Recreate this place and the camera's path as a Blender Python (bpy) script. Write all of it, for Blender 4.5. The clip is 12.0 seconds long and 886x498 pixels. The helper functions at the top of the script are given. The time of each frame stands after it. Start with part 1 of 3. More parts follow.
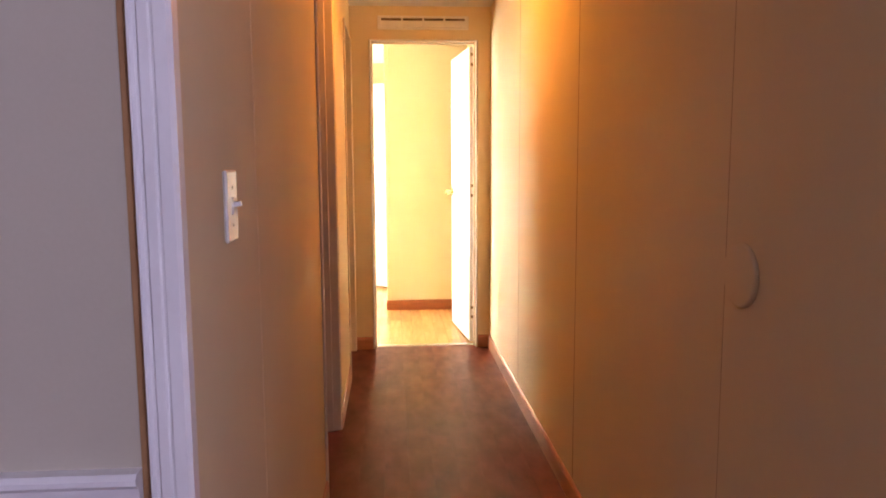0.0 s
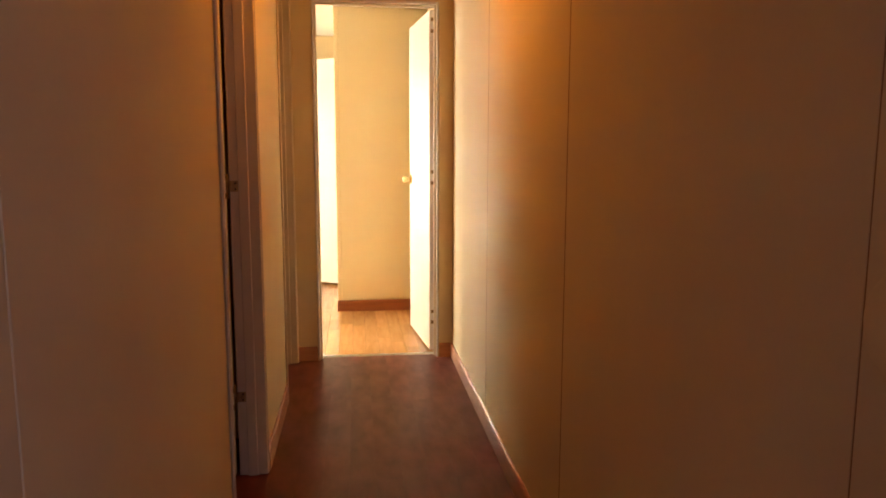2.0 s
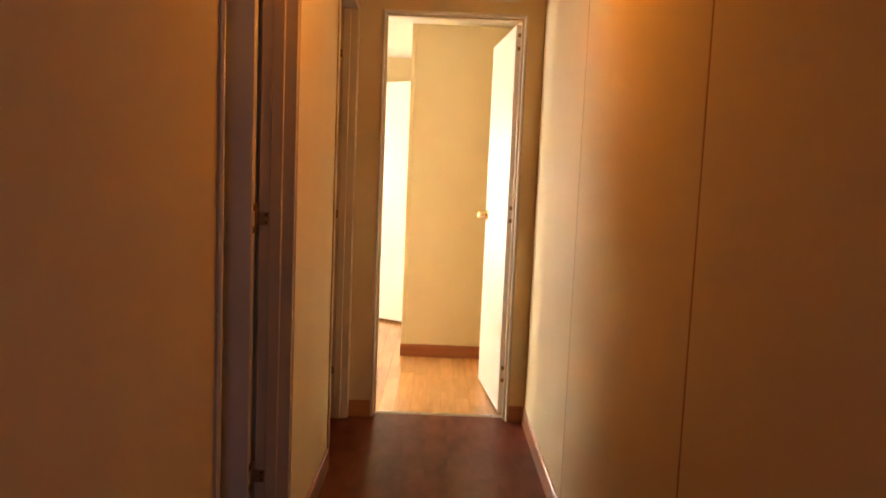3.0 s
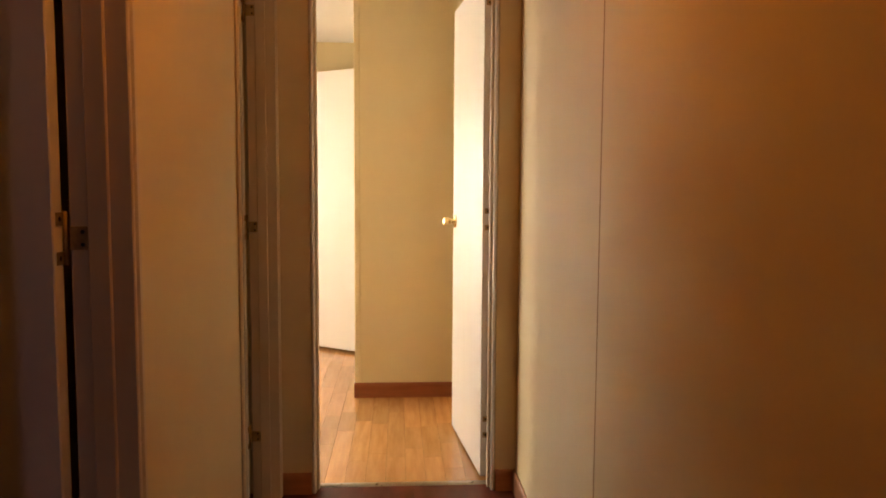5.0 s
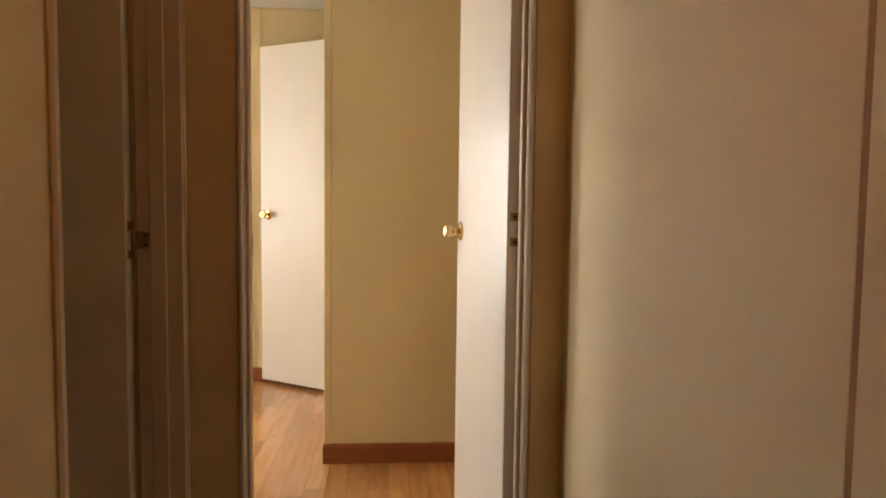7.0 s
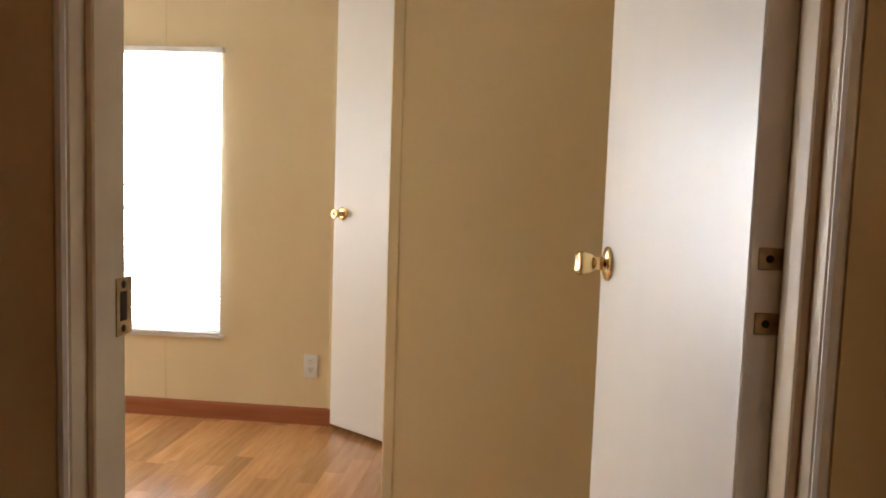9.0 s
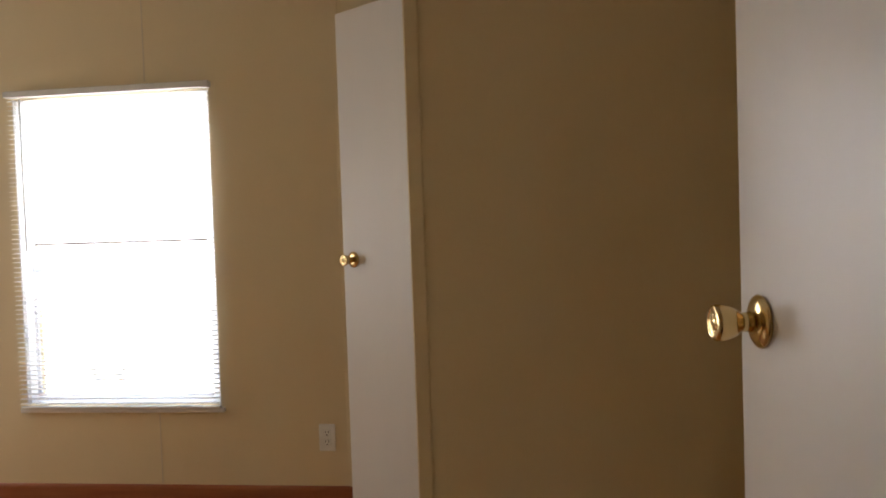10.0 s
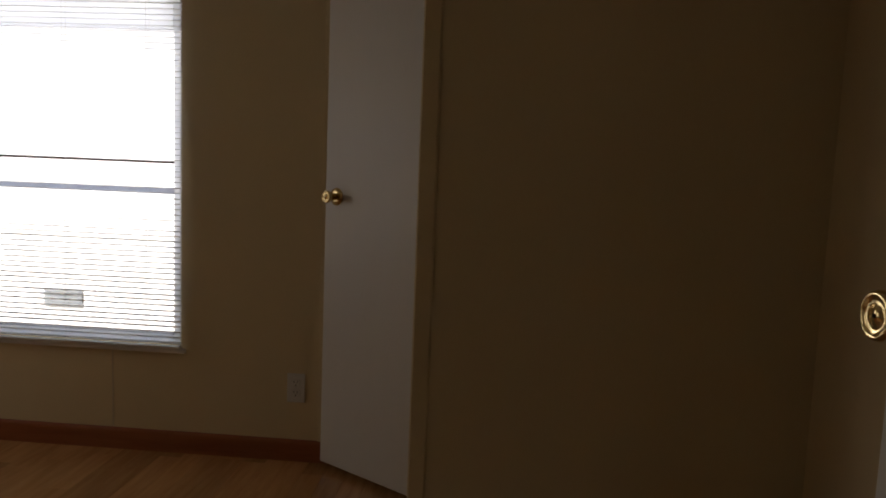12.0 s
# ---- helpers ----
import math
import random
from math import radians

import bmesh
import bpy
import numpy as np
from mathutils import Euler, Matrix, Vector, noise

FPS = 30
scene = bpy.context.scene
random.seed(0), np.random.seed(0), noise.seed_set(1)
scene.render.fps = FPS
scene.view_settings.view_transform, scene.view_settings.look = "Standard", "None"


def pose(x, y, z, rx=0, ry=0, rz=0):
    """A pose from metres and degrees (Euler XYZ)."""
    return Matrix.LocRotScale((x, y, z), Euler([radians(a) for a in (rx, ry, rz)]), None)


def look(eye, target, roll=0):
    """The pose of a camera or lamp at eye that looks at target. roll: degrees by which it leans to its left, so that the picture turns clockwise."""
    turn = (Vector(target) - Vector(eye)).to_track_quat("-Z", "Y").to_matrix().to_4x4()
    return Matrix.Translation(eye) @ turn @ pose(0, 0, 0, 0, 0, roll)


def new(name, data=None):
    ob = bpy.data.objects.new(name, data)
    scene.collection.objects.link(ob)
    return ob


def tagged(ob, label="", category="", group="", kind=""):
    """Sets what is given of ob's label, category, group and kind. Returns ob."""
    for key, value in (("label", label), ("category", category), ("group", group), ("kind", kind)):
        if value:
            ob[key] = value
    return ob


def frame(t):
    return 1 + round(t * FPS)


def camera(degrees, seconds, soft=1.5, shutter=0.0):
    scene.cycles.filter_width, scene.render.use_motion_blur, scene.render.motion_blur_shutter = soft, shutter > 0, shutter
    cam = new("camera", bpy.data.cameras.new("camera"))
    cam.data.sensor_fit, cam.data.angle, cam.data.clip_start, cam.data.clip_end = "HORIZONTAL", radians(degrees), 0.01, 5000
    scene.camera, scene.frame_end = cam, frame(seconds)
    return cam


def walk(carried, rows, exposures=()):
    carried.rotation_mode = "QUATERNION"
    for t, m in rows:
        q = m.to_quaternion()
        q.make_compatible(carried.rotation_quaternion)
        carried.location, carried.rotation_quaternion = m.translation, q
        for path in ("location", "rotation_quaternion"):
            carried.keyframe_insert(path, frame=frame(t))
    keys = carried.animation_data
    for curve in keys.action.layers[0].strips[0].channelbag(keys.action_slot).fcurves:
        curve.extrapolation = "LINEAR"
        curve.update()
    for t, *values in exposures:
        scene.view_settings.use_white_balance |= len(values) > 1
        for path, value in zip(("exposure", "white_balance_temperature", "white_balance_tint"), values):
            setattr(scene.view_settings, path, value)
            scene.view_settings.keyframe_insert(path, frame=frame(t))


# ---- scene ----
cam = camera(63.0, 12.0, soft=1.8)
PATH = [
    (0, (0.126, -4.855, 1.261), (0.264, -2.874, 1.024), -0.3),
    (0.3, (0.154, -4.779, 1.256), (0.274, -2.796, 1.027), 0.3),
    (0.5, (0.172, -4.72, 1.253), (0.256, -2.737, 1.009), 1.2),
    (1, (0.219, -4.518, 1.254), (0.307, -2.533, 1.026), 2.2),
    (1.2, (0.206, -4.46, 1.254), (0.32, -2.478, 1.011), 1.8),
    (1.5, (0.208, -4.319, 1.251), (0.444, -2.348, 1.005), 0.9),
    (1.7, (0.21, -4.281, 1.242), (0.499, -2.315, 1.03), 0.3),
    (2, (0.221, -4.21, 1.229), (0.457, -2.242, 0.959), 0.1),
    (2.2, (0.238, -4.076, 1.234), (0.391, -2.099, 0.969), 1.4),
    (2.5, (0.267, -3.85, 1.246), (0.301, -1.864, 1.019), 3.6),
    (3, (0.298, -3.664, 1.237), (0.314, -1.673, 1.046), 2.4),
    (3.5, (0.296, -3.473, 1.226), (0.429, -1.486, 1.038), -0.8),
    (5.5, (0.355, -2.51, 1.171), (0.443, -0.518, 1.014), 1.4),
    (6, (0.4, -2.241, 1.162), (0.329, -0.249, 0.998), 1.4),
    (6.2, (0.391, -2.149, 1.161), (0.353, -0.156, 1.004), 1.9),
    (6.5, (0.365, -2.017, 1.161), (0.469, -0.023, 1.049), 2.6),
    (7, (0.35, -1.772, 1.152), (0.496, 0.218, 1.009), 0.7),
    (7.2, (0.367, -1.648, 1.143), (0.412, 0.346, 0.997), 3.1),
    (8.8, (0.413, -0.752, 1.148), (0.3, 1.208, 0.905), 1.7),
    (9, (0.419, -0.655, 1.161), (0.225, 1.305, 1.001), 1.9),
    (9.25, (0.43, -0.585, 1.166), (0.22, 1.393, 0.961), 1.1),
    (9.5, (0.368, -0.427, 1.159), (0.131, 1.557, 1.063), 1.5),
    (10, (0.319, -0.208, 1.164), (0.085, 1.777, 1.098), -1.9),
    (10.2, (0.312, -0.12, 1.162), (-0.02, 1.849, 1.078), -1.3),
    (10.5, (0.302, -0.01, 1.158), (-0.109, 1.943, 1.023), 3.0),
    (11, (0.251, 0.035, 1.168), (-0.098, 1.995, 0.977), 1.5),
    (11.5, (0.227, 0.035, 1.148), (-0.038, 2.007, 0.942), 2.2),
    (12, (0.219, 0.053, 1.143), (0.061, 2.036, 0.93), 2.3),
]
EXPOSURES = [(0.0, 6.97, 7050, 10), (0.5, 6.67, 7100, 10), (1.0, 6.35, 7200, 11), (1.5, 6.15, 7600, 11), (2.5, 5.94, 8000, 12), (3.7, 5.7, 8000, 12), (5.5, 5.0, 7500, 13), (6.0, 4.86, 7300, 11), (6.5, 4.84, 7000, 10), (7.0, 4.66, 6700, 10), (8.8, 4.52, 6000, 11), (9.3, 3.98, 6100, 11), (10.0, 3.05, 6300, 14), (10.7, 1.93, 6400, 15), (12.0, 1.12, 6500, 15)]
walk(cam, [(t, look(eye, target, roll)) for t, eye, target, roll in PATH], EXPOSURES)

# ---------------------------------------------------------------- exposure and light

world = bpy.data.worlds.new("sky")
scene.world = world
world.use_nodes = True
wn = world.node_tree.nodes
sky = wn.new("ShaderNodeTexSky")
sky.sky_type, sky.sun_disc = "NISHITA", False
sky.sun_elevation, sky.sun_rotation = radians(48), radians(215)
world.node_tree.links.new(sky.outputs[0], wn["Background"].inputs[0])
wn["Background"].inputs[1].default_value = 0.12

sun = new("sun", bpy.data.lights.new("sun", "SUN"))
sun.data.energy, sun.data.angle, sun.data.color = 5.0, radians(0.5), (1.0, 0.95, 0.88)
sun.matrix_world = look((-14, -20, 27), (-1.5, 2.7, 1.0))

# the sky's light in the upper sash of the bedroom window
daylight = new("bedroom_window_light", bpy.data.lights.new("bedroom_window_light", "AREA"))
daylight.data.shape, daylight.data.size, daylight.data.size_y = "RECTANGLE", 0.90, 0.90
daylight.data.energy, daylight.data.color = 1.05, (1.0, 0.98, 0.97)
daylight.matrix_world = look((-1.445, 2.835, 1.32), (-1.445, 0.0, 1.32))

# the sky's light in the bedroom's side window
sidelight = new("side_window_light", bpy.data.lights.new("side_window_light", "AREA"))
sidelight.data.shape, sidelight.data.size, sidelight.data.size_y = "RECTANGLE", 0.86, 1.26
sidelight.data.energy, sidelight.data.color = 1.6, (1.0, 0.97, 0.92)
sidelight.matrix_world = look((-3.46, 2.1, 1.1), (0.0, 2.1, 1.1))

HALL_LAMP = (0.30, -1.62, 2.12)
bulb = new("hall_bulb", bpy.data.lights.new("hall_bulb", "POINT"))
bulb.data.energy, bulb.data.color, bulb.data.shadow_soft_size = 0.195, (1.0, 0.335, 0.048), 0.06
bulb.location = HALL_LAMP


# ---------------------------------------------------------------- small tools
def box(bm, x0, x1, y0, y1, z0, z1, bevel=0.0, segments=1):
    """A box added to bm, its edges rounded by bevel."""
    made = bmesh.ops.create_cube(bm, size=1.0)["verts"]
    for v in made:
        v.co = Vector(((x0 + x1) / 2 + v.co.x * (x1 - x0), (y0 + y1) / 2 + v.co.y * (y1 - y0), (z0 + z1) / 2 + v.co.z * (z1 - z0)))
    if bevel:
        edges = list({e for v in made for e in v.link_edges})
        bmesh.ops.bevel(bm, geom=edges, offset=bevel, segments=segments, affect="EDGES", profile=0.6)
    return bm


def boxes(*rows, bevel=0.0):
    bm = bmesh.new()
    for r in rows:
        box(bm, *r, bevel=bevel)
    return bm


def lathe(profile, m=Matrix(), segments=32, bm=None):
    """Turns (radius, height) pairs round the z axis, then lays the body by m."""
    bm = bm or bmesh.new()
    rings = []
    for r, h in profile:
        if r < 1e-6:
            rings.append([bm.verts.new(m @ Vector((0, 0, h)))])
        else:
            rings.append([bm.verts.new(m @ Vector((r * math.cos(2 * math.pi * i / segments), r * math.sin(2 * math.pi * i / segments), h))) for i in range(segments)])
    for a, b in zip(rings, rings[1:]):
        for i in range(segments):
            j = (i + 1) % segments
            loop = [a[i % len(a)], a[j % len(a)], b[j % len(b)], b[i % len(b)]]
            seen = []
            for v in loop:
                if v not in seen:
                    seen.append(v)
            if len(seen) > 2:
                bm.faces.new(seen)
    bmesh.ops.recalc_face_normals(bm, faces=bm.faces[:])
    for f in bm.faces:
        f.smooth = True
    return bm


def extrude_profile(points, a, b, axis="x"):
    """A prism with the outline points (u, z), run along an axis from a to b; u is the other level axis."""
    bm = bmesh.new()
    ends = []
    for s in (a, b):
        ends.append([bm.verts.new((s, u, z) if axis == "x" else (u, s, z) if axis == "y" else (u, z, s)) for u, z in points])
    n = len(points)
    for i in range(n):
        bm.faces.new([ends[0][i], ends[0][(i + 1) % n], ends[1][(i + 1) % n], ends[1][i]])
    bm.faces.new(ends[0][::-1])
    bm.faces.new(ends[1])
    bmesh.ops.recalc_face_normals(bm, faces=bm.faces[:])
    return bm


def meshed(name, bm, material):
    me = bpy.data.meshes.new(name)
    bm.to_mesh(me)
    bm.free()
    me.materials.append(material)
    return me


def part(name, bm, material, parent, label=""):
    ob = new(name, meshed(name, bm, material))
    ob.parent = parent
    return tagged(ob, label)


def thing(name, bm, material, label, category, group="", kind=""):
    return tagged(new(name, meshed(name, bm, material)), label, category, group, kind)


def empty(name, m, label, category, group="", kind=""):
    ob = new(name)
    ob.matrix_basis = m
    ob.empty_display_size = 0.1
    return tagged(ob, label, category, group, kind)


# ---------------------------------------------------------------- materials
def material(name, color, rough=0.5, metal=0.0, other=None, scale=6.0, stretch=(1, 1, 1), fine=120.0, bump=0.05, depth=0.001, vary=0.0, coat=0.0, rough_vary=0.08):
    """A surface with broad blotches towards the colour `other`, fine grain in bump, and uneven gloss."""
    m = bpy.data.materials.new(name)
    m.use_nodes = True
    nt = m.node_tree
    b = nt.nodes["Principled BSDF"]
    b.inputs["Roughness"].default_value, b.inputs["Metallic"].default_value = rough, metal
    b.inputs["Coat Weight"].default_value = coat
    at = nt.nodes.new("ShaderNodeTexCoord")
    mp = nt.nodes.new("ShaderNodeMapping")
    mp.inputs["Scale"].default_value = stretch
    nt.links.new(at.outputs["Object"], mp.inputs[0])
    n1 = nt.nodes.new("ShaderNodeTexNoise")
    n1.inputs["Scale"].default_value, n1.inputs["Detail"].default_value = scale, 5.0
    n2 = nt.nodes.new("ShaderNodeTexNoise")
    n2.inputs["Scale"].default_value, n2.inputs["Detail"].default_value = fine, 3.0
    b.inputs["Specular IOR Level"].default_value = 0.5 if rough < 0.39 or metal else 0.32
    nt.links.new(mp.outputs[0], n1.inputs[0])
    nt.links.new(mp.outputs[0], n2.inputs[0])
    mix = nt.nodes.new("ShaderNodeMix")
    mix.data_type = "RGBA"
    mix.inputs["A"].default_value = (*color, 1)
    mix.inputs["B"].default_value = (*(other or [c * 0.88 for c in color]), 1)
    add = nt.nodes.new("ShaderNodeMath")
    add.operation = "MULTIPLY_ADD"
    add.inputs[1].default_value, add.use_clamp = 0.5, True
    ramp = nt.nodes.new("ShaderNodeMapRange")
    ramp.inputs[1].default_value, ramp.inputs[2].default_value = 0.35, 0.7
    nt.links.new(n1.outputs[0], ramp.inputs[0])
    nt.links.new(n2.outputs[0], add.inputs[0])
    half = nt.nodes.new("ShaderNodeMath")
    half.operation = "MULTIPLY_ADD"
    half.inputs[1].default_value, half.inputs[2].default_value = 0.75, -0.12
    nt.links.new(ramp.outputs[0], half.inputs[0])
    nt.links.new(half.outputs[0], add.inputs[2])
    nt.links.new(add.outputs[0], mix.inputs["Factor"])
    last = mix.outputs["Result"]
    if vary:
        info = nt.nodes.new("ShaderNodeObjectInfo")
        shift = nt.nodes.new("ShaderNodeMath")
        shift.operation, shift.inputs[1].default_value = "MULTIPLY", 37.0
        nt.links.new(info.outputs["Random"], shift.inputs[0])
        nt.links.new(shift.outputs[0], mp.inputs["Location"])
        hsv = nt.nodes.new("ShaderNodeHueSaturation")
        rng = nt.nodes.new("ShaderNodeMapRange")
        rng.inputs[3].default_value, rng.inputs[4].default_value = 1 - vary, 1 + vary
        nt.links.new(info.outputs["Random"], rng.inputs[0])
        nt.links.new(rng.outputs[0], hsv.inputs["Value"])
        nt.links.new(last, hsv.inputs["Color"])
        last = hsv.outputs[0]
    nt.links.new(last, b.inputs["Base Color"])
    rr = nt.nodes.new("ShaderNodeMapRange")
    rr.inputs[3].default_value, rr.inputs[4].default_value = max(0.02, rough - rough_vary), min(1, rough + rough_vary)
    nt.links.new(n1.outputs[0], rr.inputs[0])
    nt.links.new(rr.outputs[0], b.inputs["Roughness"])
    if bump:
        bp = nt.nodes.new("ShaderNodeBump")
        bp.inputs["Strength"].default_value, bp.inputs["Distance"].default_value = bump, depth
        nt.links.new(n2.outputs[0], bp.inputs["Height"])
        nt.links.new(bp.outputs[0], b.inputs["Normal"])
    return m


WALL = material("cream_wall_paint", (0.73, 0.615, 0.405), 0.8, other=(0.69, 0.57, 0.36), scale=2.2, stretch=(1, 1, 0.35), fine=160, bump=0.12, depth=0.0008)
WALL_LIVING = material("living_wall_paint", (0.50, 0.46, 0.37), 0.7, other=(0.45, 0.41, 0.32), scale=1.6, fine=140, bump=0.1)
WALL.node_tree.nodes["Principled BSDF"].inputs["Specular IOR Level"].default_value = 0.16
CEILING = material("ceiling_white", (0.8, 0.79, 0.75), 0.8, scale=1.2, fine=60, bump=0.2, depth=0.002)
WHITE = material("white_door_paint", (0.78, 0.765, 0.735), 0.37, other=(0.765, 0.748, 0.712), scale=9, stretch=(1, 1, 0.15), fine=50, bump=0.06, depth=0.0006, rough_vary=0.06)
TRIM = material("white_trim_paint", (0.8, 0.79, 0.78), 0.38, scale=5, fine=90, bump=0.08)
JAMB = material("cream_jamb_paint", (0.66, 0.57, 0.44), 0.4, other=(0.58, 0.49, 0.36), scale=8, stretch=(1, 1, 0.2), fine=90, bump=0.1)
BASE = material("cherry_baseboard", (0.35, 0.115, 0.042), 0.36, other=(0.25, 0.072, 0.026), scale=14, stretch=(0.25, 0.25, 3), fine=160, bump=0.08)
BASE_HALL = material("oak_baseboard", (0.44, 0.2, 0.11), 0.36, other=(0.34, 0.14, 0.075), scale=14, stretch=(0.25, 0.25, 3), fine=160, bump=0.08)
STRIP = material("oak_laminate", (0.63, 0.345, 0.138), 0.19, other=(0.46, 0.22, 0.08), scale=8, stretch=(5, 0.5, 1), fine=40, bump=0.03, depth=0.0003, vary=0.20, rough_vary=0.02)
STRIP.node_tree.nodes["Principled BSDF"].inputs["Specular IOR Level"].default_value = 0.6
HALL_FLOOR = material("dark_cherry_vinyl", (0.15, 0.026, 0.012), 0.42, other=(0.075, 0.012, 0.006), scale=6, stretch=(2.2, 1, 1), fine=60, bump=0.1, depth=0.0008, vary=0.02, rough_vary=0.14)
HALL_FLOOR.node_tree.nodes["Principled BSDF"].inputs["Specular IOR Level"].default_value = 0.26
BRASS = material("polished_brass", (0.78, 0.61, 0.31), 0.16, 1.0, other=(0.68, 0.51, 0.24), scale=20, fine=200, bump=0.02)
OLD_BRASS = material("worn_brass", (0.48, 0.35, 0.18), 0.42, 0.8, other=(0.26, 0.17, 0.08), scale=60, fine=220, bump=0.06)
SCREW = material("dark_screw_hole", (0.02, 0.015, 0.01), 0.6, bump=0)
PLASTIC = material("white_plastic", (0.8, 0.79, 0.76), 0.22, scale=10, fine=200, bump=0.02, rough_vary=0.04)
DARK = material("dark_recess", (0.03, 0.018, 0.01), 0.9, bump=0)
VENT_GAP = material("dim_vent_gap", (0.24, 0.17, 0.11), 0.85, other=(0.09, 0.06, 0.035), scale=20)
BAR = material("dark_bar_paint", (0.07, 0.065, 0.06), 0.5)
SEAM = material("brown_joint_and_shadow", (0.40, 0.22, 0.10), 0.75, other=(0.26, 0.13, 0.055), scale=9)
STEEL = material("threshold_steel", (0.62, 0.58, 0.52), 0.3, 1.0, other=(0.45, 0.42, 0.38), scale=30, fine=200, bump=0.05)
VINYL = material("white_window_vinyl", (0.8, 0.8, 0.8), 0.4, scale=8, fine=150, bump=0.03)


def translucent(m, amount, color):
    """Lets part of the light through the surface, as thin plastic does."""
    nt = m.node_tree
    tr = nt.nodes.new("ShaderNodeBsdfTranslucent")
    tr.inputs[0].default_value = (*color, 1)
    ms = nt.nodes.new("ShaderNodeMixShader")
    ms.inputs[0].default_value = amount
    nt.links.new(nt.nodes["Principled BSDF"].outputs[0], ms.inputs[1])
    nt.links.new(tr.outputs[0], ms.inputs[2])
    nt.links.new(ms.outputs[0], nt.nodes["Material Output"].inputs[0])
    return m


# rail and frame pass bluish light, to glow like the glare round the panes
RAIL = translucent(material("white_meeting_rail", (0.8, 0.81, 0.84), 0.4, scale=8, fine=150, bump=0.03), 0.5, (0.74, 0.8, 0.9))
VINYL = translucent(VINYL, 0.88, (0.88, 0.9, 0.93))

X_L, X_R = -0.135, 0.782          # hall's side faces
CEIL = 2.27
DOOR_H = 2.045
Y_WIN = 2.718                      # face of the window wall
Y_PART = 1.312                    # face of the partition
BASE_H = 0.085


# ---------------------------------------------------------------- the shell
thing("ceiling", boxes((-4.2, 0.95, -8.4, 2.87, CEIL, CEIL + 0.1)), CEILING, "matt white ceiling over the hall and rooms", "ceiling", kind="structure")
floor_hall = thing("floor_hall", boxes((-4.2, 0.95, -8.4, 0.062, -0.12, -0.003)), HALL_FLOOR, "dark cherry wood-look vinyl hall floor, faintly scuffed", "floor", kind="structure")
floor_bed = thing("floor_bedroom", boxes((-3.4, 0.95, 0.062, 2.87, -0.12, -0.0045)), DARK, "honey oak strip laminate bedroom floor", "floor", kind="structure")
thing("threshold", extrude_profile([(0.045, 0), (0.052, 0.005), (0.062, 0.007), (0.072, 0.006), (0.082, 0.0005), (0.082, -0.002), (0.045, -0.002)], 0.0, 0.684), STEEL, "worn metal threshold strip between two floors", "threshold", kind="structure")

OPEN1 = (-2.24, -1.505)
OPEN2 = (-0.69, -0.045)


def panelled(name, faces, label, core):
    """A wall: its core, and thin panels (x0, x1, y0, y1, z0, z1) fixed to it as parts."""
    w = thing(name, core, DARK, label, "wall", kind="structure")
    for f in faces:
        bm = boxes(f, bevel=0.0008)
        part("panel", bm, WALL, w)
    return w


# right wall of hall: a core and panels with open joints
seams = [-5.3, -4.67, -3.48, -2.315, -1.137, 0.0]
panelled("wall_right", [(X_R, X_R + 0.003, a + (0.0012 if a == -3.48 else 0.005), b - (0.0012 if b == -3.48 else 0.005), 0.0, CEIL) for a, b in zip(seams, seams[1:])],
         "cream vertical wall panels with dark open joints", boxes((X_R + 0.003, X_R + 0.12, -5.3, 0.0, -0.1, CEIL)))
for y in seams[1:-1]:
    h = 0.0012 if y == -3.48 else 0.005
    part("joint", boxes((X_R + 0.0006, X_R + 0.003, y - h, y + h, BASE_H, CEIL)), SEAM, bpy.data.objects["wall_right"])

# left wall of hall with two door openings
L1 = X_L - 0.095
left_faces = []
for a, b in ((-3.95, -3.435), (-3.435, OPEN1[0]), (OPEN1[1], OPEN2[0])):
    left_faces.append((X_L - 0.01, X_L, a + 0.002, b - 0.002, 0, CEIL))
for a, b in (OPEN1, OPEN2):
    left_faces.append((X_L - 0.01, X_L, a - 0.002, b + 0.002, DOOR_H + 0.02, CEIL))
panelled("wall_left", left_faces, "cream wall panels pierced by two doorways",
         boxes((L1, X_L - 0.01, -3.89, OPEN1[0], -0.1, CEIL), (L1, X_L - 0.01, OPEN1[1], OPEN2[0], -0.1, CEIL),
               (L1, X_L - 0.01, OPEN1[0], OPEN1[1], DOOR_H + 0.02, CEIL), (L1, X_L - 0.01, OPEN2[0], OPEN2[1], DOOR_H + 0.02, CEIL)))

# end wall with the bedroom doorway
end_faces = [(X_L, -0.017, -0.01, 0.0, 0, CEIL), (0.702, X_R, -0.01, 0.0, 0, CEIL), (-0.017, 0.702, -0.01, 0.0, 2.06, CEIL)]
wall_end = thing("wall_end", boxes((-0.262, -0.016, 0.0, 0.085, -0.1, CEIL), (0.70, 0.95, 0.0, 0.086, -0.1, CEIL), (-0.016, 0.70, 0.0, 0.086, 2.056, CEIL)), WALL, "cream wall closing the hall above and beside the doorway", "wall", kind="structure")
for f in end_faces:
    part("panel", boxes(f), WALL, wall_end)
thing("wall_bedroom_front", boxes((-3.4, -0.262, -0.03, 0.09, -0.1, CEIL)), WALL, "cream bedroom wall beside the doorway", "wall", kind="structure")

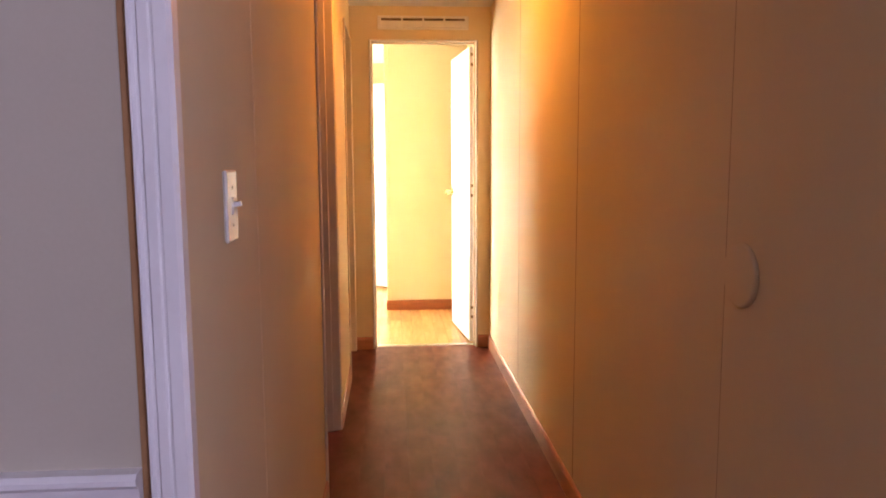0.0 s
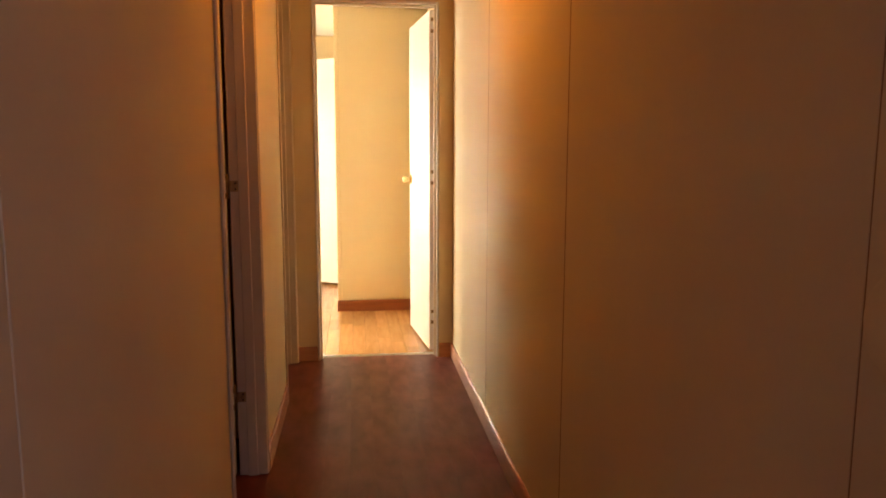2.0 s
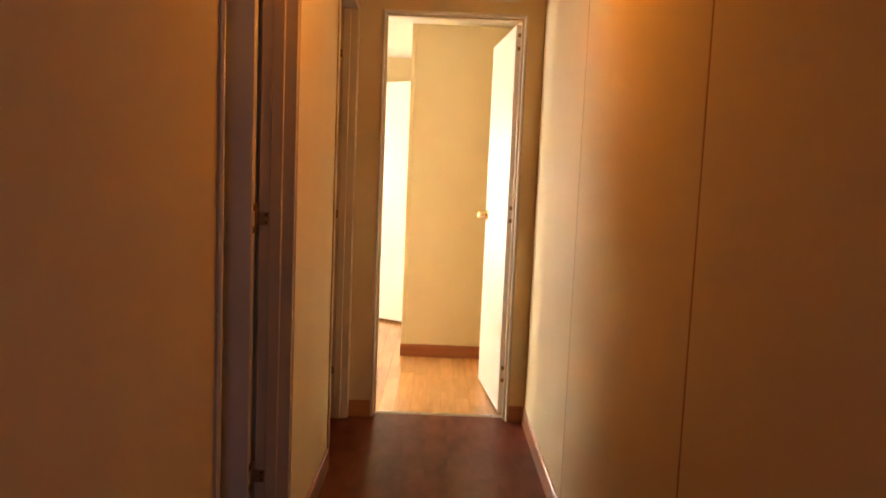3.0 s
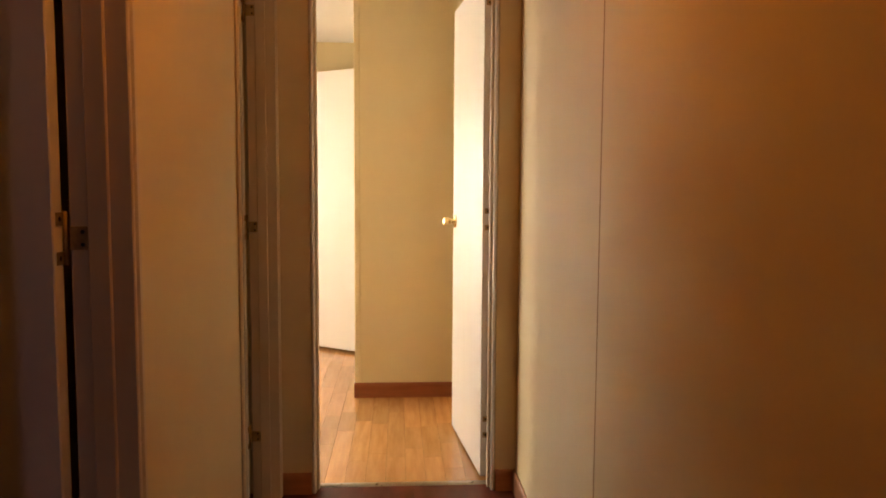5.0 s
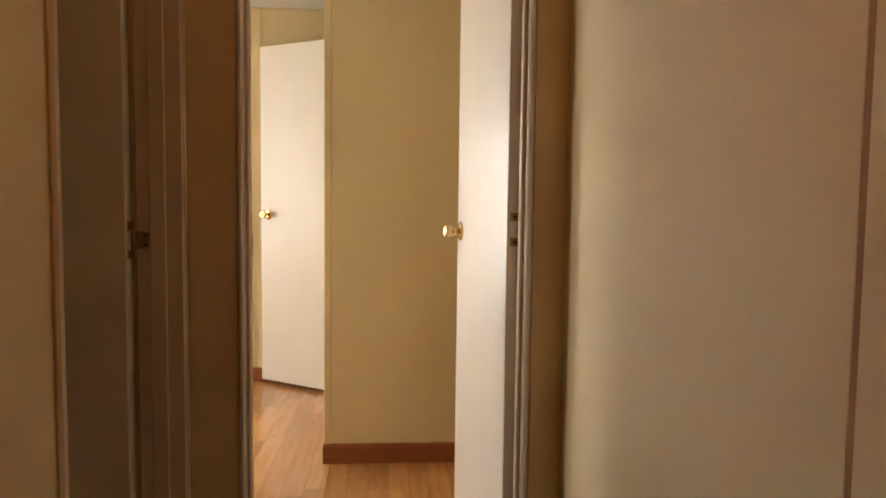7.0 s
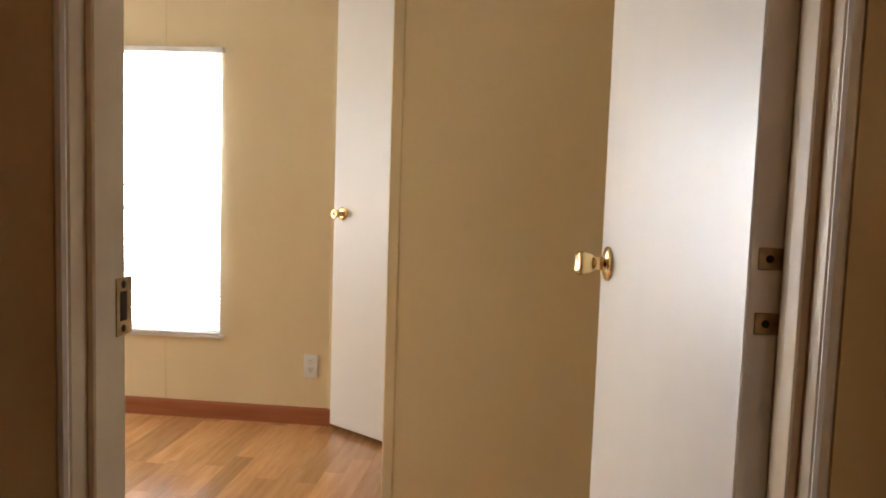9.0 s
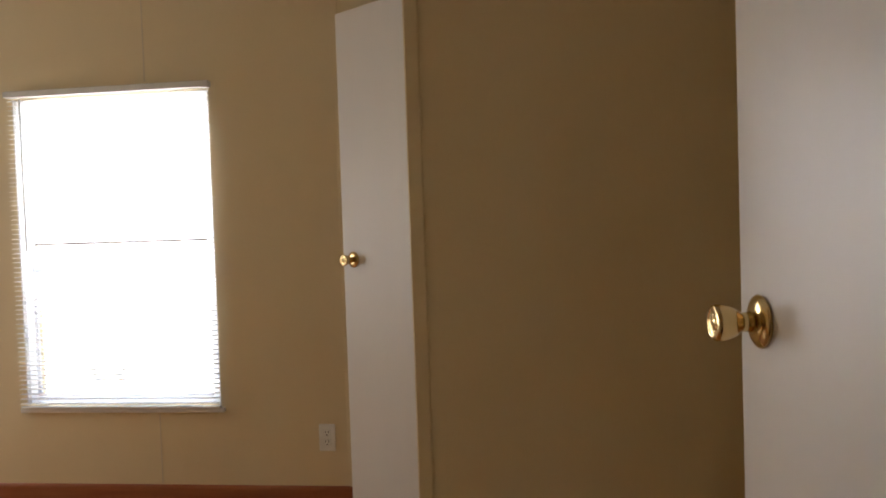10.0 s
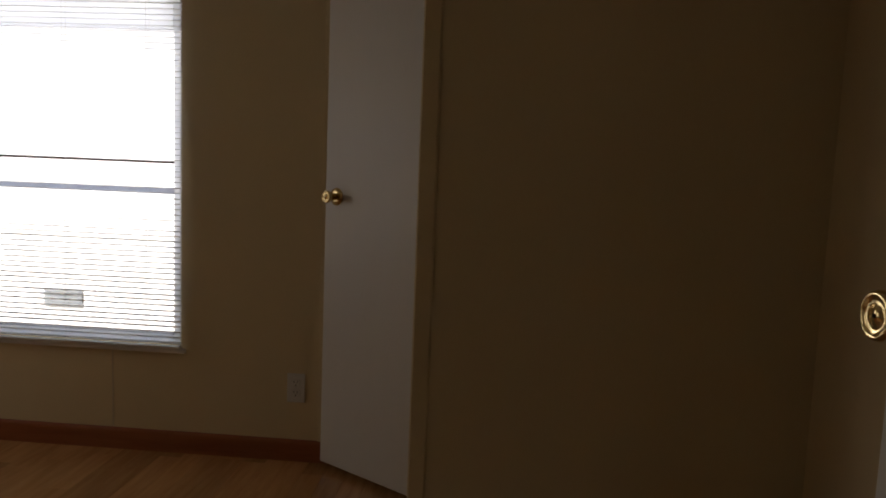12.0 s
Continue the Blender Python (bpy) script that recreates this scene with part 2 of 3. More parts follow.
# window wall
WX0, WX1, WZ0, WZ1 = -1.892, -0.998, 0.430, 1.768
thing("wall_window", boxes((-3.4, WX0, Y_WIN, Y_WIN + 0.13, -0.1, CEIL), (WX1, 0.95, Y_WIN, Y_WIN + 0.13, -0.1, CEIL),
                           (WX0, WX1, Y_WIN, Y_WIN + 0.13, -0.1, WZ0), (WX0, WX1, Y_WIN, Y_WIN + 0.13, WZ1, CEIL)), WALL,
      "cream bedroom wall with a window", "wall", kind="structure")
for bx in (-1.278, -2.50):
    for z0, z1 in ((BASE_H, 0.40), (1.815, CEIL)):
        thing("seam_strip", boxes((bx - 0.0025, bx + 0.0025, Y_WIN - 0.0012, Y_WIN, z0, z1)), JAMB, "thin painted strip over a wall seam", "trim", "seam strips", "structure")
thing("corner_batten", boxes((-0.452, -0.430, Y_WIN - 0.006, Y_WIN, 0, CEIL), bevel=0.0015), WALL, "narrow cream batten on the window wall", "trim", kind="structure")

# partition in front of the closet, its side with the closet opening, and outer walls
thing("wall_partition", boxes((0.082, 0.95, Y_PART, Y_PART + 0.09, -0.1, CEIL)), WALL, "plain cream partition facing the doorway", "wall", kind="structure")
thing("corner_trim", boxes((0.071, 0.103, Y_PART - 0.007, Y_PART + 0.03, 0, CEIL), bevel=0.003), WALL, "cream corner moulding on the partition's edge", "trim", kind="structure")
thing("wall_closet", boxes((0.082, 0.17, Y_PART + 0.09, 1.74, -0.1, CEIL), (0.082, 0.17, 2.40, Y_WIN, -0.1, CEIL), (0.082, 0.17, 1.74, 2.40, 2.045, CEIL)), WALL, "cream closet wall with a doorway", "wall", kind="structure")
thing("wall_bedroom_right", boxes((0.765, 0.95, 0.09, Y_PART, -0.1, CEIL), (0.85, 0.95, Y_PART + 0.09, Y_WIN, -0.1, CEIL)), WALL, "cream bedroom wall behind the open door", "wall", kind="structure")
thing("wall_bedroom_left", boxes((-3.5, -3.4, -0.03, 1.65, -0.1, CEIL), (-3.5, -3.4, 2.55, 2.87, -0.1, CEIL), (-3.5, -3.4, 1.65, 2.55, -0.1, 0.45), (-3.5, -3.4, 1.65, 2.55, 1.75, CEIL)), WALL, "cream bedroom side wall with a second window", "wall", kind="structure")

# added out of view: shuts the side window so only its lamp shines in
thing("window_blocker_bedroom", boxes((-3.55, -3.51, 1.60, 2.60, 0.40, 1.80)), PLASTIC, "unseen white panel closing off the bedroom side window", "shade", kind="structure")

# the two dark side rooms
thing("wall_side_rooms", boxes((-2.2, -2.1, -3.84, -0.03, -0.1, CEIL), (-2.1, L1, -1.15, -1.05, -0.1, CEIL)), WALL, "plain walls of the unlit side rooms", "wall", kind="structure")

# living room behind the start
thing("wall_living_front", boxes((-4.2, X_L - 0.012, -3.95, -3.84, -0.1, CEIL)), WALL_LIVING, "beige living room wall beside the hall's mouth", "wall", kind="structure")
thing("wall_living_left", boxes((-4.3, -4.2, -8.4, -3.84, -0.1, CEIL)), WALL_LIVING, "beige living room side wall", "wall", kind="structure")
thing("wall_living_right", boxes((X_R, X_R + 0.12, -8.4, -6.3, -0.1, CEIL), (X_R, X_R + 0.12, -5.4, -5.3, -0.1, CEIL), (X_R, X_R + 0.12, -6.3, -5.4, -0.1, 0.8), (X_R, X_R + 0.12, -6.3, -5.4, 2.0, CEIL)), WALL_LIVING, "beige living room wall with a window", "wall", kind="structure")
thing("wall_living_back", boxes((-4.2, 0.95, -8.4, -8.3, -0.1, CEIL)), WALL_LIVING, "beige living room back wall", "wall", kind="structure")
# unseen panel, added to keep sky light out; the area lamp replaces it
thing("window_blocker", boxes((X_R + 0.12, X_R + 0.15, -6.35, -5.35, 0.75, 2.05)), PLASTIC, "unseen white panel closing the living room window against the sky", "shade", kind="structure")
skylight = new("living_window_light", bpy.data.lights.new("living_window_light", "AREA"))
skylight.data.shape, skylight.data.size, skylight.data.size_y = "RECTANGLE", 0.86, 1.15
skylight.data.energy, skylight.data.color = 0.5, (0.62, 0.60, 1.0)
skylight.matrix_world = look((X_R + 0.09, -5.85, 1.4), (-3.0, -5.85, 1.4))


# ---------------------------------------------------------------- trim
def baseboard(axis, a, b, at_face, side, mat, label):
    """A board 85 mm high with a rounded top, along an axis from a to b, 12 mm proud of the face on that side."""
    t = 0.012 * side
    pts = [(at_face, 0.0), (at_face + t, 0.0), (at_face + t, 0.066), (at_face + t * 0.92, 0.074), (at_face + t * 0.7, 0.081), (at_face + t * 0.4, BASE_H), (at_face, BASE_H)]
    return thing("baseboard", extrude_profile(pts, a, b, axis), mat, label, "baseboard", kind="structure")


for a, b in zip([-5.3] + seams[2:-1], seams[2:-1] + [0.0]):
    baseboard("y", a, b - 0.001, X_R, -1, BASE_HALL, "reddish oak baseboard along the hall panels")
baseboard("y", -3.95, OPEN1[0] - 0.013, X_L, 1, BASE_HALL, "reddish oak baseboard along the hall panels")
baseboard("y", OPEN1[1] + 0.013, OPEN2[0] - 0.013, X_L, 1, BASE_HALL, "short oak baseboard between two doorways")
baseboard("x", X_L, -0.017, -0.01, -1, BASE_HALL, "short oak baseboard beside the doorway")
baseboard("x", 0.701, X_R - 0.0125, -0.01, -1, BASE_HALL, "short oak baseboard beside the doorway")
baseboard("x", 0.067, 0.765, Y_PART - 0.006, -1, BASE, "red cherry baseboard on the partition")
baseboard("x", -3.4, 0.08, Y_WIN, -1, BASE, "red cherry baseboard under the window")
baseboard("y", 0.09, Y_PART - 0.02, 0.765, -1, BASE, "red cherry baseboard behind the door")
baseboard("y", 0.09, Y_WIN - 0.013, -3.4, 1, BASE, "red cherry baseboard on the side wall")
baseboard("x", -3.387, -0.02, 0.09, 1, BASE, "red cherry baseboard beside the doorway")

# bedroom doorway: lining, stops and narrow casing
frame_bed = empty("door_frame_1", Matrix(), "cream-painted frame of the bedroom doorway", "door frame", kind="structure")
part("jamb", boxes((-0.016, 0.000, -0.012, 0.087, 0, 2.056), bevel=0.002), JAMB, frame_bed)
part("jamb", boxes((0.684, 0.70, -0.012, 0.089, 0, 2.056), bevel=0.002), JAMB, frame_bed)
part("head", boxes((0.000, 0.684, -0.012, 0.089, 2.043, 2.056), bevel=0.002), JAMB, frame_bed)
part("stop", boxes((0.000, 0.009, 0.014, 0.046, 0, 2.036), bevel=0.002), JAMB, frame_bed)
part("stop", boxes((0.674, 0.684, 0.014, 0.046, 0, 2.036), bevel=0.002), JAMB, frame_bed)
part("stop", boxes((0.000, 0.684, 0.014, 0.046, 2.036, 2.043), bevel=0.002), JAMB, frame_bed)
part("casing", boxes((-0.012, -0.001, -0.018, -0.010, 0, 2.060), bevel=0.003), TRIM, frame_bed)
part("casing", boxes((0.685, 0.697, -0.018, -0.010, 0, 2.060), bevel=0.003), TRIM, frame_bed)
part("casing", boxes((-0.001, 0.685, -0.018, -0.010, 2.044, 2.060), bevel=0.003), TRIM, frame_bed)

for n, (a, b) in enumerate((OPEN1, OPEN2)):
    f = empty("door_frame_%d" % (n + 2), Matrix(), "cream-painted frame of a side doorway", "door frame", kind="structure")
    part("jamb", boxes((L1 - 0.004, X_L + 0.006, a, a + 0.016, 0, DOOR_H), bevel=0.002), JAMB, f)
    part("jamb", boxes((L1 - 0.004, X_L + 0.006, b - 0.016, b, 0, DOOR_H), bevel=0.002), JAMB, f)
    part("head", boxes((L1 - 0.004, X_L + 0.006, a, b, DOOR_H, DOOR_H + 0.018), bevel=0.002), JAMB, f)
    part("stop", boxes((X_L - 0.066, X_L - 0.030, b - 0.026, b - 0.016, 0, DOOR_H), bevel=0.002), JAMB, f)
    part("stop", boxes((X_L - 0.066, X_L - 0.030, a + 0.016, a + 0.026, 0, DOOR_H), bevel=0.002), JAMB, f)
    part("casing", boxes((X_L, X_L + 0.010, a - 0.012, a + 0.006, 0, DOOR_H + 0.018), bevel=0.004), JAMB, f)
    part("casing", boxes((X_L, X_L + 0.010, b - 0.006, b + 0.012, 0, DOOR_H + 0.018), bevel=0.004), JAMB, f)

# fluted white casing at the hall's mouth, and the chair rail that meets it
flutes = [(-0.181, -3.950), (-0.181, -3.964), (-0.180, -3.968), (-0.177, -3.968), (-0.174, -3.964), (-0.170, -3.964), (-0.166, -3.971), (-0.155, -3.971), (-0.153, -3.968), (-0.150, -3.968), (-0.148, -3.973), (-0.133, -3.973), (-0.127, -3.968), (-0.127, -3.945), (-0.134, -3.945), (-0.134, -3.950)]
thing("casing_hall_mouth", extrude_profile(flutes, 0, CEIL, "z"), TRIM, "fluted white casing at the hall's mouth", "casing", kind="structure")
# brown strip that paints the casing's shadow onto the wall beside it
thing("shadow_strip_hall_mouth", boxes((-0.195, -0.1815, -3.953, -3.950, 0, CEIL)), SEAM, "narrow brown strip painted for the casing's shadow on the wall", "trim", kind="structure")
thing("chair_rail", extrude_profile([(-3.950, 0.812), (-3.964, 0.812), (-3.966, 0.827), (-3.962, 0.837), (-3.966, 0.857), (-3.976, 0.865), (-3.976, 0.872), (-3.970, 0.878), (-3.950, 0.878)], -4.2, -0.196, "x"), TRIM, "white moulded chair rail", "chair rail", kind="structure")


# ---------------------------------------------------------------- doors and their hardware
KNOB = [(0.0, 0.0), (0.031, 0.0), (0.0325, 0.003), (0.030, 0.006), (0.024, 0.0085), (0.017, 0.010), (0.0125, 0.013), (0.0115, 0.022), (0.0125, 0.028), (0.0160, 0.031), (0.0192, 0.038), (0.0218, 0.048), (0.0222, 0.0535), (0.0212, 0.057), (0.0182, 0.0588), (0.0168, 0.0574), (0.0092, 0.0556), (0.0082, 0.0574), (0.0, 0.0578)]


def knob_set(parent, x, z, y, sign):
    m = Matrix.Translation((x, y, z)) @ Matrix.Rotation(radians(-90 * sign), 4, "X")
    rose = part("rose", lathe(KNOB[:6] + [(0.0, 0.010)], m), BRASS, parent, "round polished brass rose")
    k = part("knob", lathe([(0.0, 0.0095)] + KNOB[6:], m), BRASS, parent, "polished brass tulip knob")
    part("keyhole", lathe([(0.0, 0.0581), (0.0022, 0.0581), (0.0022, 0.0574)], m, 12), SCREW, k)
    return rose


def hinge(parent, z, w):
    """A flush hinge: a pin, a middle leaf on the jamb, and two ears on the door's edge. Local x runs along the door."""
    h = part("hinge", lathe([(0, -0.045), (0.004, -0.045), (0.004, 0.045), (0, 0.045)], Matrix.Translation((-0.004, -0.001, z)), 12), OLD_BRASS, parent, "worn brass hinge")
    for s in (-1, 1):
        part("ear", boxes((-0.0022, -0.0002, 0.002, 0.026, z + s * 0.033 - 0.011, z + s * 0.033 + 0.011), bevel=0.0006), OLD_BRASS, h)
        part("screw", lathe([(0, -0.0026), (0.0042, -0.0026), (0.0042, 0)], Matrix.Translation((0, 0.015, z + s * 0.033)) @ Matrix.Rotation(radians(90), 4, "Y"), 12), SCREW, h)
    return h


def door(name, m, width, height, label, knobs=True, hinges=(0.25, 1.08, 1.83), thick=0.035, gap=0.014):
    """A flush door: local x from the hinge to the free edge, y through its thickness."""
    d = empty(name, m, label, "door", "flush doors", "structure")
    part("leaf", boxes((0, width, 0, thick, gap, height), bevel=0.0022), WHITE, d)
    if knobs:
        knob_set(d, width - 0.062, 1.037, thick, 1)
        knob_set(d, width - 0.062, 1.037, 0.0, -1)
        part("latch_plate", boxes((width - 0.0002, width + 0.0016, 0.005, 0.03, 1.008, 1.066), bevel=0.0005), BRASS, d)
    for z in hinges:
        hinge(d, z, width)
    return d


door("door_1", pose(0.689, 0.100, 0, 0, 0, 96.0), 0.655, 2.034, "glossy white flush door standing open into the bedroom", hinges=(0.22, 1.07, 1.95))
door("door_2", pose(L1 - 0.0145, OPEN1[1] - 0.018, 0, 0, 0, 180), 0.64, 2.0, "white flush door standing open in a dark side room", knobs=False, hinges=(0.31, 1.10, 1.83))
door("door_3", pose(L1 - 0.0145, OPEN2[1] - 0.018, 0, 0, 0, 180), 0.56, 2.0, "white flush door standing open in a dark side room", knobs=False, hinges=(0.25, 1.045, 1.83))
closet = door("door_4", pose(0.098, 2.365, 0, 0, 0, 146.3), 0.613, 2.03, "white flush closet door swung out towards the window wall", gap=0.024)

# hinge leaves on the jambs of the side doorways
for (x, y, zs) in ((L1 - 0.002, OPEN1[1] - 0.0168, (0.31, 1.10, 1.83)), (L1 - 0.002, OPEN2[1] - 0.0168, (0.25, 1.045, 1.83))):
    for z in zs:
        hl = thing("hinge_leaf", boxes((x - 0.002, x + 0.030, y - 0.0012, y + 0.0006, z - 0.02, z + 0.02), bevel=0.0005), OLD_BRASS, "worn brass hinge leaf screwed to a door jamb", "hinge", "jamb hinge leaves")
        for s in (-1, 1):
            part("screw", lathe([(0, 0.0016), (0.0036, 0.0016), (0.0036, 0)], Matrix.Translation((x + 0.02, y, z + s * 0.011)) @ Matrix.Rotation(radians(90), 4, "X"), 12), SCREW, hl)
# strike plate on the bedroom jamb
sp = thing("strike_plate", boxes((-0.0004, 0.0014, 0.067, 0.098, 0.993, 1.056), bevel=0.0007), OLD_BRASS, "worn brass strike plate on the door jamb", "strike plate")
part("latch_hole", boxes((0.0010, 0.0018, 0.074, 0.087, 1.009, 1.041)), SCREW, sp)
for z in (1.0005, 1.0485):
    part("screw", lathe([(0, 0.0023), (0.0042, 0.0023), (0.0042, 0)], Matrix.Translation((-0.0004, 0.0805, z)) @ Matrix.Rotation(radians(90), 4, "Y"), 12), SCREW, sp)


# ---------------------------------------------------------------- hall fittings
grille = empty("vent_grille", pose(0.342, -0.010, 2.165), "white metal return-air grille above the doorway", "vent")
# brown plate that holds the shade of the gaps between the louvres
part("backing", boxes((-0.28, 0.28, -0.002, 0.0, -0.034, 0.034)), VENT_GAP, grille)
for r in ((-0.297, 0.297, -0.010, 0, 0.029, 0.044), (-0.297, 0.297, -0.010, 0, -0.044, -0.029), (-0.297, -0.272, -0.010, 0, -0.029, 0.029), (0.272, 0.297, -0.010, 0, -0.029, 0.029)):
    part("frame", boxes(r, bevel=0.002), TRIM, grille)
for x in (-0.138, 0.0, 0.138):
    part("divider", boxes((x - 0.006, x + 0.006, -0.009, -0.002, -0.029, 0.029), bevel=0.001), TRIM, grille)
for z in (-0.018, 0.002):
    bm = boxes((-0.272, 0.272, -0.0006, 0.0006, -0.011, 0.011), bevel=0.0003)
    bmesh.ops.transform(bm, matrix=Matrix.Translation((0, -0.0055, z)) @ Matrix.Rotation(radians(24), 4, "X"), verts=bm.verts[:])
    part("louvre", bm, TRIM, grille)

switch = empty("light_switch", pose(X_L, -3.68, 1.194, 0, 0, 90), "white plastic toggle light switch on the panel", "light switch")
part("plate", boxes((-0.036, 0.036, -0.007, 0, -0.057, 0.057), bevel=0.003), PLASTIC, switch)
part("collar", boxes((-0.008, 0.008, -0.009, -0.006, -0.014, 0.014), bevel=0.001), PLASTIC, switch)
bm = boxes((-0.0045, 0.0045, -0.022, -0.004, -0.004, 0.004), bevel=0.0015)
bmesh.ops.transform(bm, matrix=Matrix.Rotation(radians(-12), 4, "X"), verts=bm.verts[:])
part("toggle", bm, PLASTIC, switch)
for z in (-0.030, 0.030):
    part("screw", lathe([(0, -0.0082), (0.003, -0.0078), (0.003, -0.006)], Matrix.Translation((0, 0, z)) @ Matrix.Rotation(radians(-90), 4, "X"), 12), PLASTIC, switch)

thing("round_cover_plate", lathe([(0, 0), (0.062, 0), (0.062, 0.006), (0.060, 0.0085), (0.056, 0.0092), (0.0, 0.0096)], Matrix.Translation((X_R, -3.552, 1.048)) @ Matrix.Rotation(radians(-90), 4, "Y"), 48), WALL, "round wall cover plate painted the panel's cream", "cover plate")

fixture = empty("ceiling_light", pose(0.30, -1.62, CEIL), "brass ceiling light with a bare warm bulb", "ceiling light")
part("canopy", lathe([(0, 0), (0.06, 0), (0.058, -0.015), (0.03, -0.03), (0.018, -0.06), (0, -0.06)], Matrix(), 32), BRASS, fixture)


GLOW = bpy.data.materials.new("warm_bulb_glass")
GLOW.use_nodes = True
GLOW.node_tree.nodes["Principled BSDF"].inputs["Emission Color"].default_value = (1.0, 0.45, 0.12, 1)
GLOW.node_tree.nodes["Principled BSDF"].inputs["Emission Strength"].default_value = 0.4
part("bulb", lathe([(0, -0.058), (0.013, -0.058), (0.014, -0.085), (0.029, -0.125), (0.030, -0.145), (0.020, -0.170), (0, -0.178)], Matrix(), 24), GLOW, fixture, "warm glowing bulb")


# ---------------------------------------------------------------- bedroom
outlet = empty("wall_outlet", pose(-0.540, Y_WIN, 0.291), "white duplex wall outlet above the baseboard", "outlet")
part("plate", boxes((-0.035, 0.035, -0.006, 0, -0.057, 0.057), bevel=0.0025), PLASTIC, outlet)
for z in (-0.020, 0.020):
    sock = part("socket", boxes((-0.017, 0.017, -0.0085, -0.005, z - 0.014, z + 0.014), bevel=0.0025), PLASTIC, outlet)
    for x in (-0.0065, 0.0065):
        part("slot", boxes((x - 0.0012, x + 0.0012, -0.0088, -0.008, z + 0.000, z + 0.009)), SCREW, sock)
    part("slot", boxes((-0.0025, 0.0025, -0.0088, -0.008, z - 0.010, z - 0.005)), SCREW, sock)
part("screw", lathe([(0, -0.0075), (0.0028, -0.0072), (0.0028, -0.006)], Matrix.Rotation(radians(-90), 4, "X"), 12), PLASTIC, outlet)

# window: vinyl frame, two sashes, glass
GLASS = bpy.data.materials.new("window_glass")
GLASS.use_nodes = True
gb = GLASS.node_tree.nodes["Principled BSDF"]
gb.inputs["Base Color"].default_value = (1, 1, 1, 1)
gb.inputs["Roughness"].default_value, gb.inputs["Transmission Weight"].default_value, gb.inputs["IOR"].default_value = 0.02, 1.0, 1.45
win = empty("window_1", pose(0, 0, 0), "white vinyl sash window behind a blind", "window", kind="structure")
F0, F1 = Y_WIN + 0.020, Y_WIN + 0.055
for r in ((WX0, WX0 + 0.04, F0, F1, WZ0, WZ1), (WX1 - 0.04, WX1, F0, F1, WZ0, WZ1), (WX0 + 0.04, WX1 - 0.04, F0, F1, WZ0, WZ0 + 0.035), (WX0 + 0.04, WX1 - 0.04, F0, F1, WZ1 - 0.135, WZ1)):
    part("window_frame", boxes(r, bevel=0.002), VINYL, win)
part("meeting_rail", boxes((WX0 + 0.04, WX1 - 0.04, F0 + 0.004, F1 - 0.004, 1.014, 1.038), bevel=0.002), RAIL, win)
# bar added to draw the thin dark line across the window
part("dark_bar", boxes((WX0 + 0.04, WX1 - 0.04, F1 - 0.008, F1, 1.131, 1.141)), BAR, win, "thin dark bar across the window")
for z0, z1 in ((WZ0 + 0.035, 1.012), (1.042, WZ1 - 0.135)):
    p = part("pane", boxes((WX0 + 0.04, WX1 - 0.04, F0 + 0.014, F0 + 0.018, z0, z1)), GLASS, win)
    p.visible_shadow = False
part("window_sill", boxes((-1.912, -0.978, Y_WIN - 0.022, Y_WIN, 0.402, 0.419), bevel=0.003), TRIM, win)
part("lining", boxes((WX0 - 0.002, WX0 + 0.006, Y_WIN + 0.001, F0, WZ0, WZ1)), TRIM, win)
part("lining", boxes((WX1 - 0.006, WX1 + 0.002, Y_WIN + 0.001, F0, WZ0, WZ1)), TRIM, win)

# slatted blind
SLAT = bpy.data.materials.new("white_blind_slat")
SLAT.use_nodes = True
nt = SLAT.node_tree
sb = nt.nodes["Principled BSDF"]
sb.inputs["Base Color"].default_value, sb.inputs["Roughness"].default_value = (0.82, 0.82, 0.8, 1), 0.45
translucent(SLAT, 0.9, (0.97, 0.97, 0.96))
BX0, BX1, BY = -1.900, -0.990, Y_WIN - 0.024
blind = empty("venetian_blind", pose(0, 0, 0), "white slatted blind lowered over the window", "blind")
part("headrail", boxes((BX0 - 0.006, BX1 + 0.006, BY - 0.014, BY + 0.020, 1.772, 1.799), bevel=0.002), PLASTIC, blind)
part("bottom_rail", boxes((BX0, BX1, BY - 0.011, BY + 0.011, 0.421, 0.433), bevel=0.003), PLASTIC, blind)
slat_pts = [(0.0125 * math.sin(a), 0.0 + 0.0022 * (math.cos(a * 1.0) - 0.3)) for a in (-1.3, -0.8, -0.3, 0.3, 0.8, 1.3)]
bm = bmesh.new()
rows = [[bm.verts.new((s, u, z)) for u, z in slat_pts] for s in (BX0, BX1)]
for i in range(len(slat_pts) - 1):
    bm.faces.new([rows[0][i], rows[0][i + 1], rows[1][i + 1], rows[1][i]])
for f in bm.faces:
    f.smooth = True
slat_mesh = meshed("slat", bm, SLAT)
z = 0.446
rnd = random.Random(4)
while z < 1.768:
    s = new("slat", slat_mesh)
    s.parent = blind
    s.matrix_basis = pose(0, BY, z, 3.5 + rnd.uniform(-0.6, 0.6), rnd.uniform(-0.06, 0.06), 0) 
    z += 0.0205
for x in (BX0 + 0.13, (BX0 + BX1) / 2, BX1 - 0.13):
    for y in (BY - 0.0128, BY + 0.0128):
        part("cord", lathe([(0.0007, 0.43), (0.0007, 1.775)], Matrix.Translation((x, y, 0)), 6), PLASTIC, blind)
part("tilt_wand", lathe([(0, 1.11), (0.004, 1.11), (0.004, 1.76), (0, 1.76)], Matrix.Translation((-1.825, BY - 0.02, 0)), 8), PLASTIC, blind, "clear plastic tilt wand")

